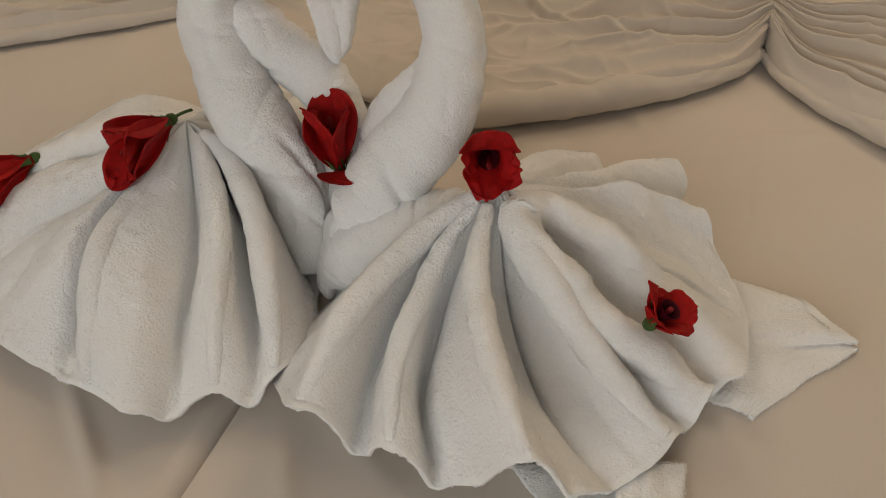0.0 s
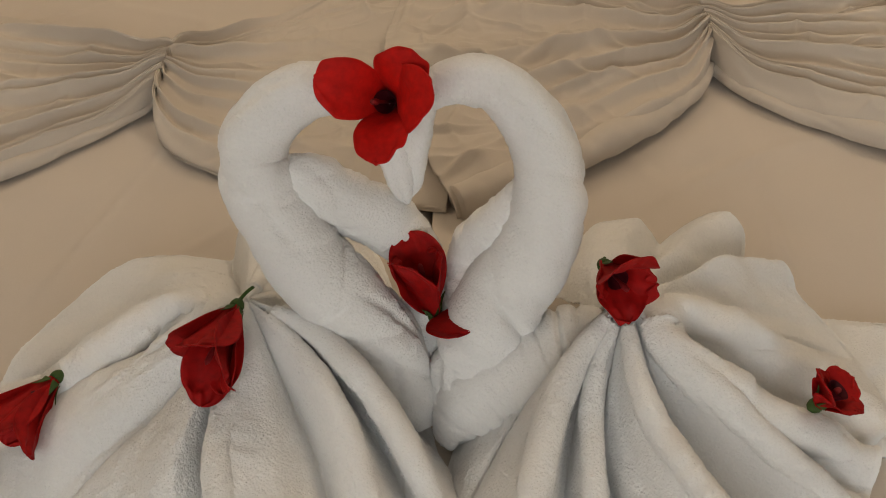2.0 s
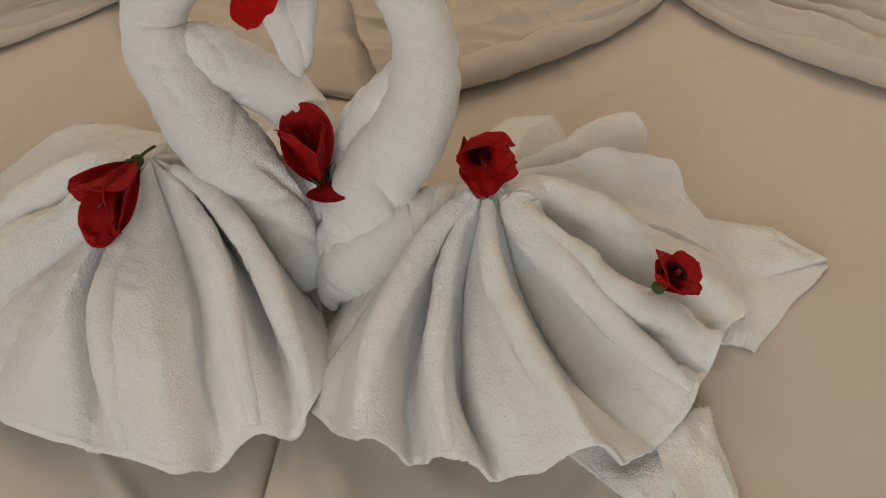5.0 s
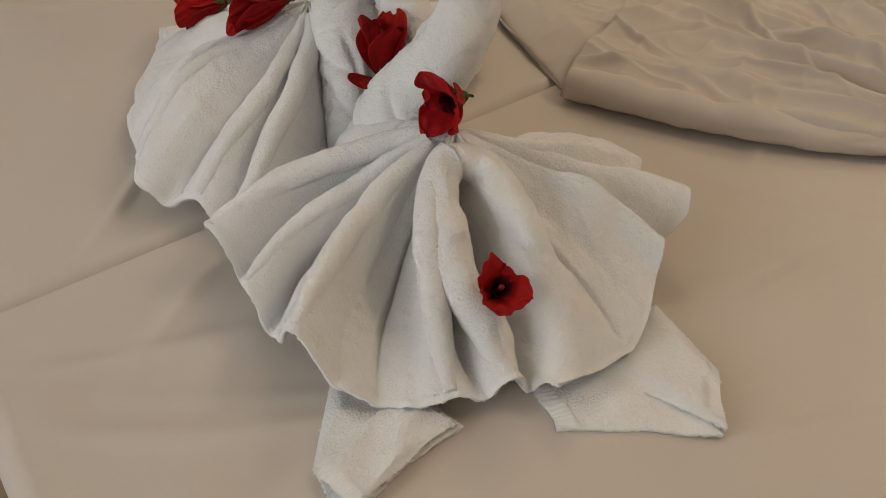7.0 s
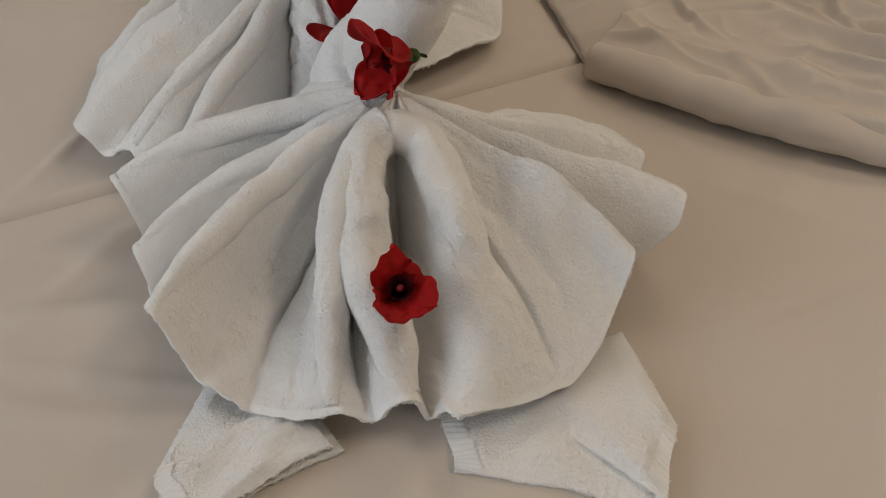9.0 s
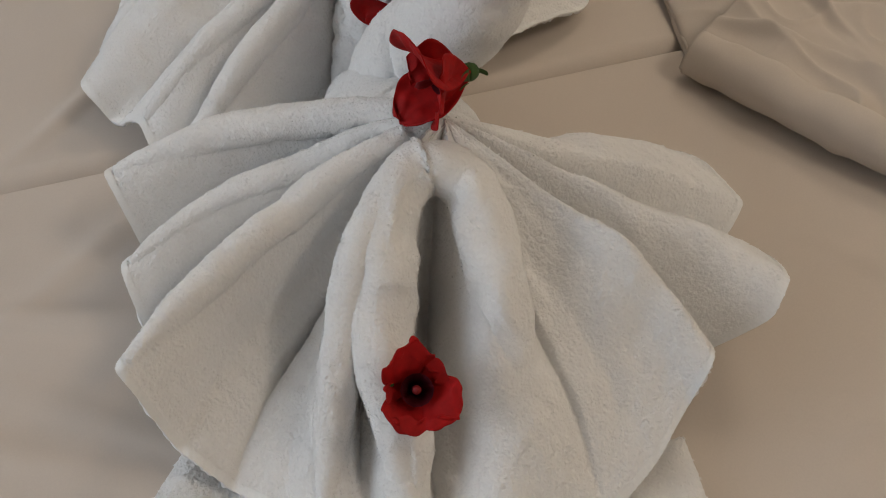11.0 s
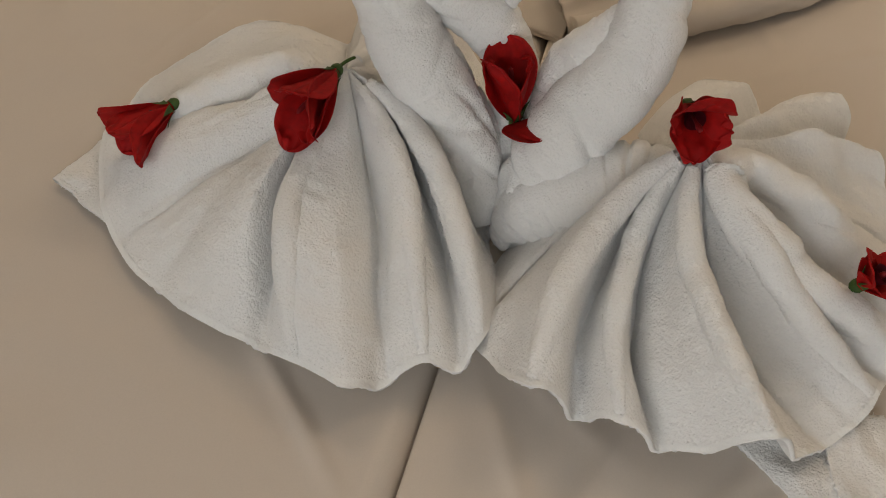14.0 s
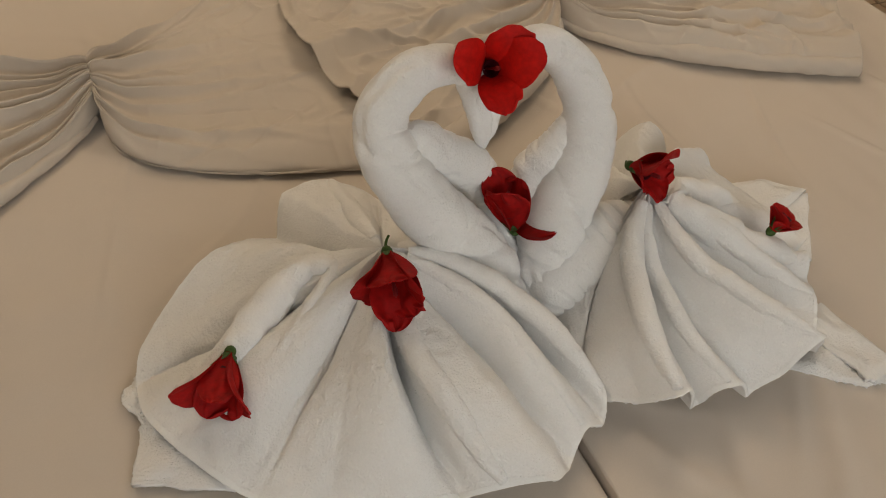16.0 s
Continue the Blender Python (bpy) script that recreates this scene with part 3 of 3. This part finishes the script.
swan("white terry towel folded into a swan, its neck bent over", (-0.08, 0.72, BED),
     [(-0.006, 0.682, 0.574, 0.022), (-0.014, 0.700, 0.610, 0.034), (-0.028, 0.716, 0.645, 0.040), (-0.066, 0.737, 0.692, 0.043), (-0.112, 0.762, 0.752, 0.040), (-0.140, 0.784, 0.803, 0.035), (-0.145, 0.800, 0.836, 0.033), (-0.124, 0.812, 0.866, 0.031), (-0.094, 0.818, 0.885, 0.028), (-0.062, 0.818, 0.889, 0.025), (-0.030, 0.810, 0.882, 0.020)],
     [(-0.118, 0.800, 0.812, 0.016), (-0.103, 0.796, 0.808, 0.024), (-0.073, 0.797, 0.778, 0.030), (-0.028, 0.800, 0.745, 0.030), (0.002, 0.792, 0.700, 0.027), (0.006, 0.765, 0.655, 0.026), (0.000, 0.725, 0.605, 0.022)],
     [(-0.010, 0.690, 0.570, 0.020), (-0.045, 0.722, 0.610, 0.038), (-0.100, 0.745, 0.632, 0.046), (-0.165, 0.752, 0.628, 0.040)],
     [(-0.032, 0.812, 0.885, 0.018), (-0.022, 0.810, 0.855, 0.019), (-0.014, 0.806, 0.820, 0.016), (-0.009, 0.802, 0.785, 0.011), (-0.006, 0.800, 0.768, 0.004)],
     [(-0.360, 0.655, 0.605, 0.011), (-0.320, 0.675, 0.628, 0.012), (-0.275, 0.712, 0.645, 0.012), (-0.236, 0.738, 0.664, 0.011), (-0.222, 0.754, 0.672, 0.011), (-0.240, 0.772, 0.666, 0.015), (-0.282, 0.766, 0.650, 0.021), (-0.322, 0.738, 0.638, 0.023), (-0.372, 0.705, 0.615, 0.022), (-0.425, 0.695, 0.590, 0.016)],
     (-0.165, 0.735), 0.706,
     LEFT_BACK + LEFT_FRONT, -3.0, [(-81, 0.015), (-58, 0.012), (-47, 0.014), (-272, 0.014)],
     [([(-0.38, 0.70), (-0.395, 0.575), (-0.500, 0.620), (-0.480, 0.70)], 0.003), ([(-0.40, 0.68), (-0.475, 0.67), (-0.496, 0.750), (-0.45, 0.81)], 0.004)], 22, 0.004)


# ---- flowers ----
def hibiscus(label, base, mouth, length, spread, twist, seed, angles=(0, 72, 144, 216, 288), size=1.0, stem=0.02, curl=0.35, petal=None, reach=(1, 1, 1, 1, 1)):
    """Petals rise from base towards mouth; spread: degrees by which each petal bends outwards at its rim."""
    rng = np.random.default_rng(seed)
    root = tagged(new("hibiscus_flower"), label, "flower", "red flowers on the towels")
    root.location = base
    base = Vector(base)
    axis = (Vector(mouth) - base).normalized()
    side = (Vector((1, 0, 0)) - axis * axis.x).normalized()
    F = np.array([side, axis.cross(side), axis]).T
    B = np.array(base)
    def put(local):
        return B + local @ F.T
    nu, nv = 34, 26
    for k, turn in enumerate(angles):
        a0 = radians(turn + twist) + rng.uniform(-0.12, 0.12)
        bend = radians(spread if np.isscalar(spread) else spread[k]) + rng.uniform(-0.12, 0.12)
        L = length * reach[k] * rng.uniform(0.92, 1.08)
        u = 1 - (1 - np.linspace(0, 1, nu)) ** 1.7
        w = size * 0.033 * (0.10 + 0.90 * np.sin(np.pi / 2 * np.minimum(1, u * 1.45))) * np.sqrt(np.clip(1 - (np.clip(u - 0.60, 0, 1) / 0.4005) ** 2, 0, 1)) * rng.uniform(0.92, 1.1)
        tilt = 0.18 + bend * u ** (0.25 if bend > 1.4 else 1.5)
        step = L * np.diff(u, prepend=0)
        rr = 0.004 + np.cumsum(np.sin(tilt) * step)
        zz = np.cumsum(np.cos(tilt) * step)
        v = np.linspace(-1, 1, nv)
        ruff = smooth_noise((nu, nv), (5, 5), rng) * 0.0065 * u[:, None] ** 2 + 0.003 * np.sin(v * 9 + rng.uniform(0, 6))[None] * u[:, None] ** 3
        ruff = ruff * np.clip((1 - u) * 14, 0, 1)[:, None]
        across = v[None] * w[:, None]
        cup = curl * (across ** 2) / 0.03
        rad = rr[:, None] + ruff - cup * np.cos(tilt)[:, None]
        hgt = zz[:, None] + cup * np.sin(tilt)[:, None] + 0.3 * ruff
        loc = np.stack([rad * np.cos(a0) - across * np.sin(a0), rad * np.sin(a0) + across * np.cos(a0), hgt], -1)
        sheet_part("petal", put(loc), petal or PETAL_DARK, root, thick=0.0008)
    def turned(rows, seg=14):
        """A turned shape from rows (radius, height) along the axis."""
        a = np.linspace(0, 2 * np.pi, seg, endpoint=False)
        r = np.array(rows)
        return np.stack([r[:, :1] * np.cos(a)[None], r[:, :1] * np.sin(a)[None], np.repeat(r[:, 1:], seg, 1)], -1)
    sheet_part("throat", put(turned([(0.0002, 0.002), (0.003, 0.0025), (0.005, 0.010), (0.008, 0.020), (0.0105, 0.026)])), THROAT, root, "dark throat", wrap=True)
    sheet_part("pistil", put(turned([(0.0015, 0.0), (0.0016, 0.5 * length), (0.0030, 0.62 * length), (0.0025, 0.72 * length), (0.0005, 0.76 * length)])), PISTIL, root, wrap=True, caps=True)
    sheet_part("calyx", put(turned([(0.002, -0.010), (0.0055, -0.007), (0.0070, -0.003), (0.0066, 0.001)])), GREEN, root, "green calyx", wrap=True, caps=True)
    for k in range(5):
        a0 = 2 * np.pi * k / 5 + radians(twist) + 0.5
        u, v = np.linspace(0, 1, 8)[:, None], np.linspace(-1, 1, 5)[None]
        w = 0.0045 * (1 - u) ** 0.8
        rad = 0.0075 + 0.010 * u ** 1.6 + 0 * v
        loc = np.stack([rad * np.cos(a0) - v * w * np.sin(a0), rad * np.sin(a0) + v * w * np.cos(a0), 0.004 + 0.016 * u + 0 * v], -1)
        sheet_part("sepal", put(loc), GREEN, root, thick=0.0006)
    t = np.linspace(0, 1, 12)
    bendx = 0.006 * t ** 2
    a = np.linspace(0, 2 * np.pi, 10, endpoint=False)
    loc = np.stack([bendx[:, None] + 0.0018 * np.cos(a)[None], 0.0018 * np.sin(a)[None] + 0 * t[:, None], -0.008 - stem * t[:, None] + 0 * a[None]], -1)
    sheet_part("stem", put(loc), GREEN, root, wrap=True, caps=True)


hibiscus("open red hibiscus flower resting between the swans' heads", (-0.010, 0.806, 0.880), (-0.026, 0.734, 0.926), 0.084, 68, 0, 31, angles=(150, 48, 5, -90), size=0.80, curl=0.10, petal=PETAL)
hibiscus("drooping red hibiscus flower with green calyx", (-0.168, 0.712, 0.720), (-0.190, 0.606, 0.718), 0.092, (10, 14, 72, 24, 12), 0, 32, angles=(10, 100, 188, 262, 315), size=0.86, curl=0.28, reach=(1, 0.9, 0.85, 1.05, 1))
hibiscus("wilted red hibiscus flower lying on the towel", (-0.366, 0.697, 0.640), (-0.406, 0.618, 0.632), 0.080, (34, 8, 60, 22, 30), 0, 33, angles=(5, 85, 185, 240, 300), size=0.74, curl=0.28)
hibiscus("half closed red hibiscus tucked between the towel rolls", (0.016, 0.738, 0.676), (-0.004, 0.756, 0.788), 0.082, (84, 8, 22, 14, 10), 0, 34, angles=(-45, 100, 165, 230, 20), size=0.88, stem=0.003, curl=0.24, reach=(0.72, 1, 0.9, 0.96, 0.85))
hibiscus("red hibiscus flower on the towel pleats", (0.180, 0.738, 0.735), (0.206, 0.660, 0.752), 0.060, (54, 46, 40, 40), 0, 35, angles=(95, 5, -85, 200), size=0.8, curl=0.22, stem=0.006, reach=(1.15, 0.9, 1, 0.7))
hibiscus("small red hibiscus flower on the towel", (0.366, 0.641, 0.646), (0.394, 0.640, 0.690), 0.037, (68, 70, 76, 72, 55), 0, 36, angles=(190, 106, 40, -25, -100), size=0.56, stem=0.002, curl=0.14, reach=(1.05, 0.8, 1.1, 1, 0.7))


# ---- floor tiles ----
tile = bpy.data.meshes.new("tile")
bm = bmesh.new()
box(bm, -0.197, -0.197, -0.006, 0.197, 0.197, 0.0, 0.002)
bm.to_mesh(tile)
bm.free()
tile.materials.append(TILE)
for i in range(13):
    for j in range(10):
        ob = new("tile", tile)
        ob.location = (X0 + 0.2 + 0.4 * i, Y0 + 0.2 + 0.4 * j, 0)
        ob.parent = floor
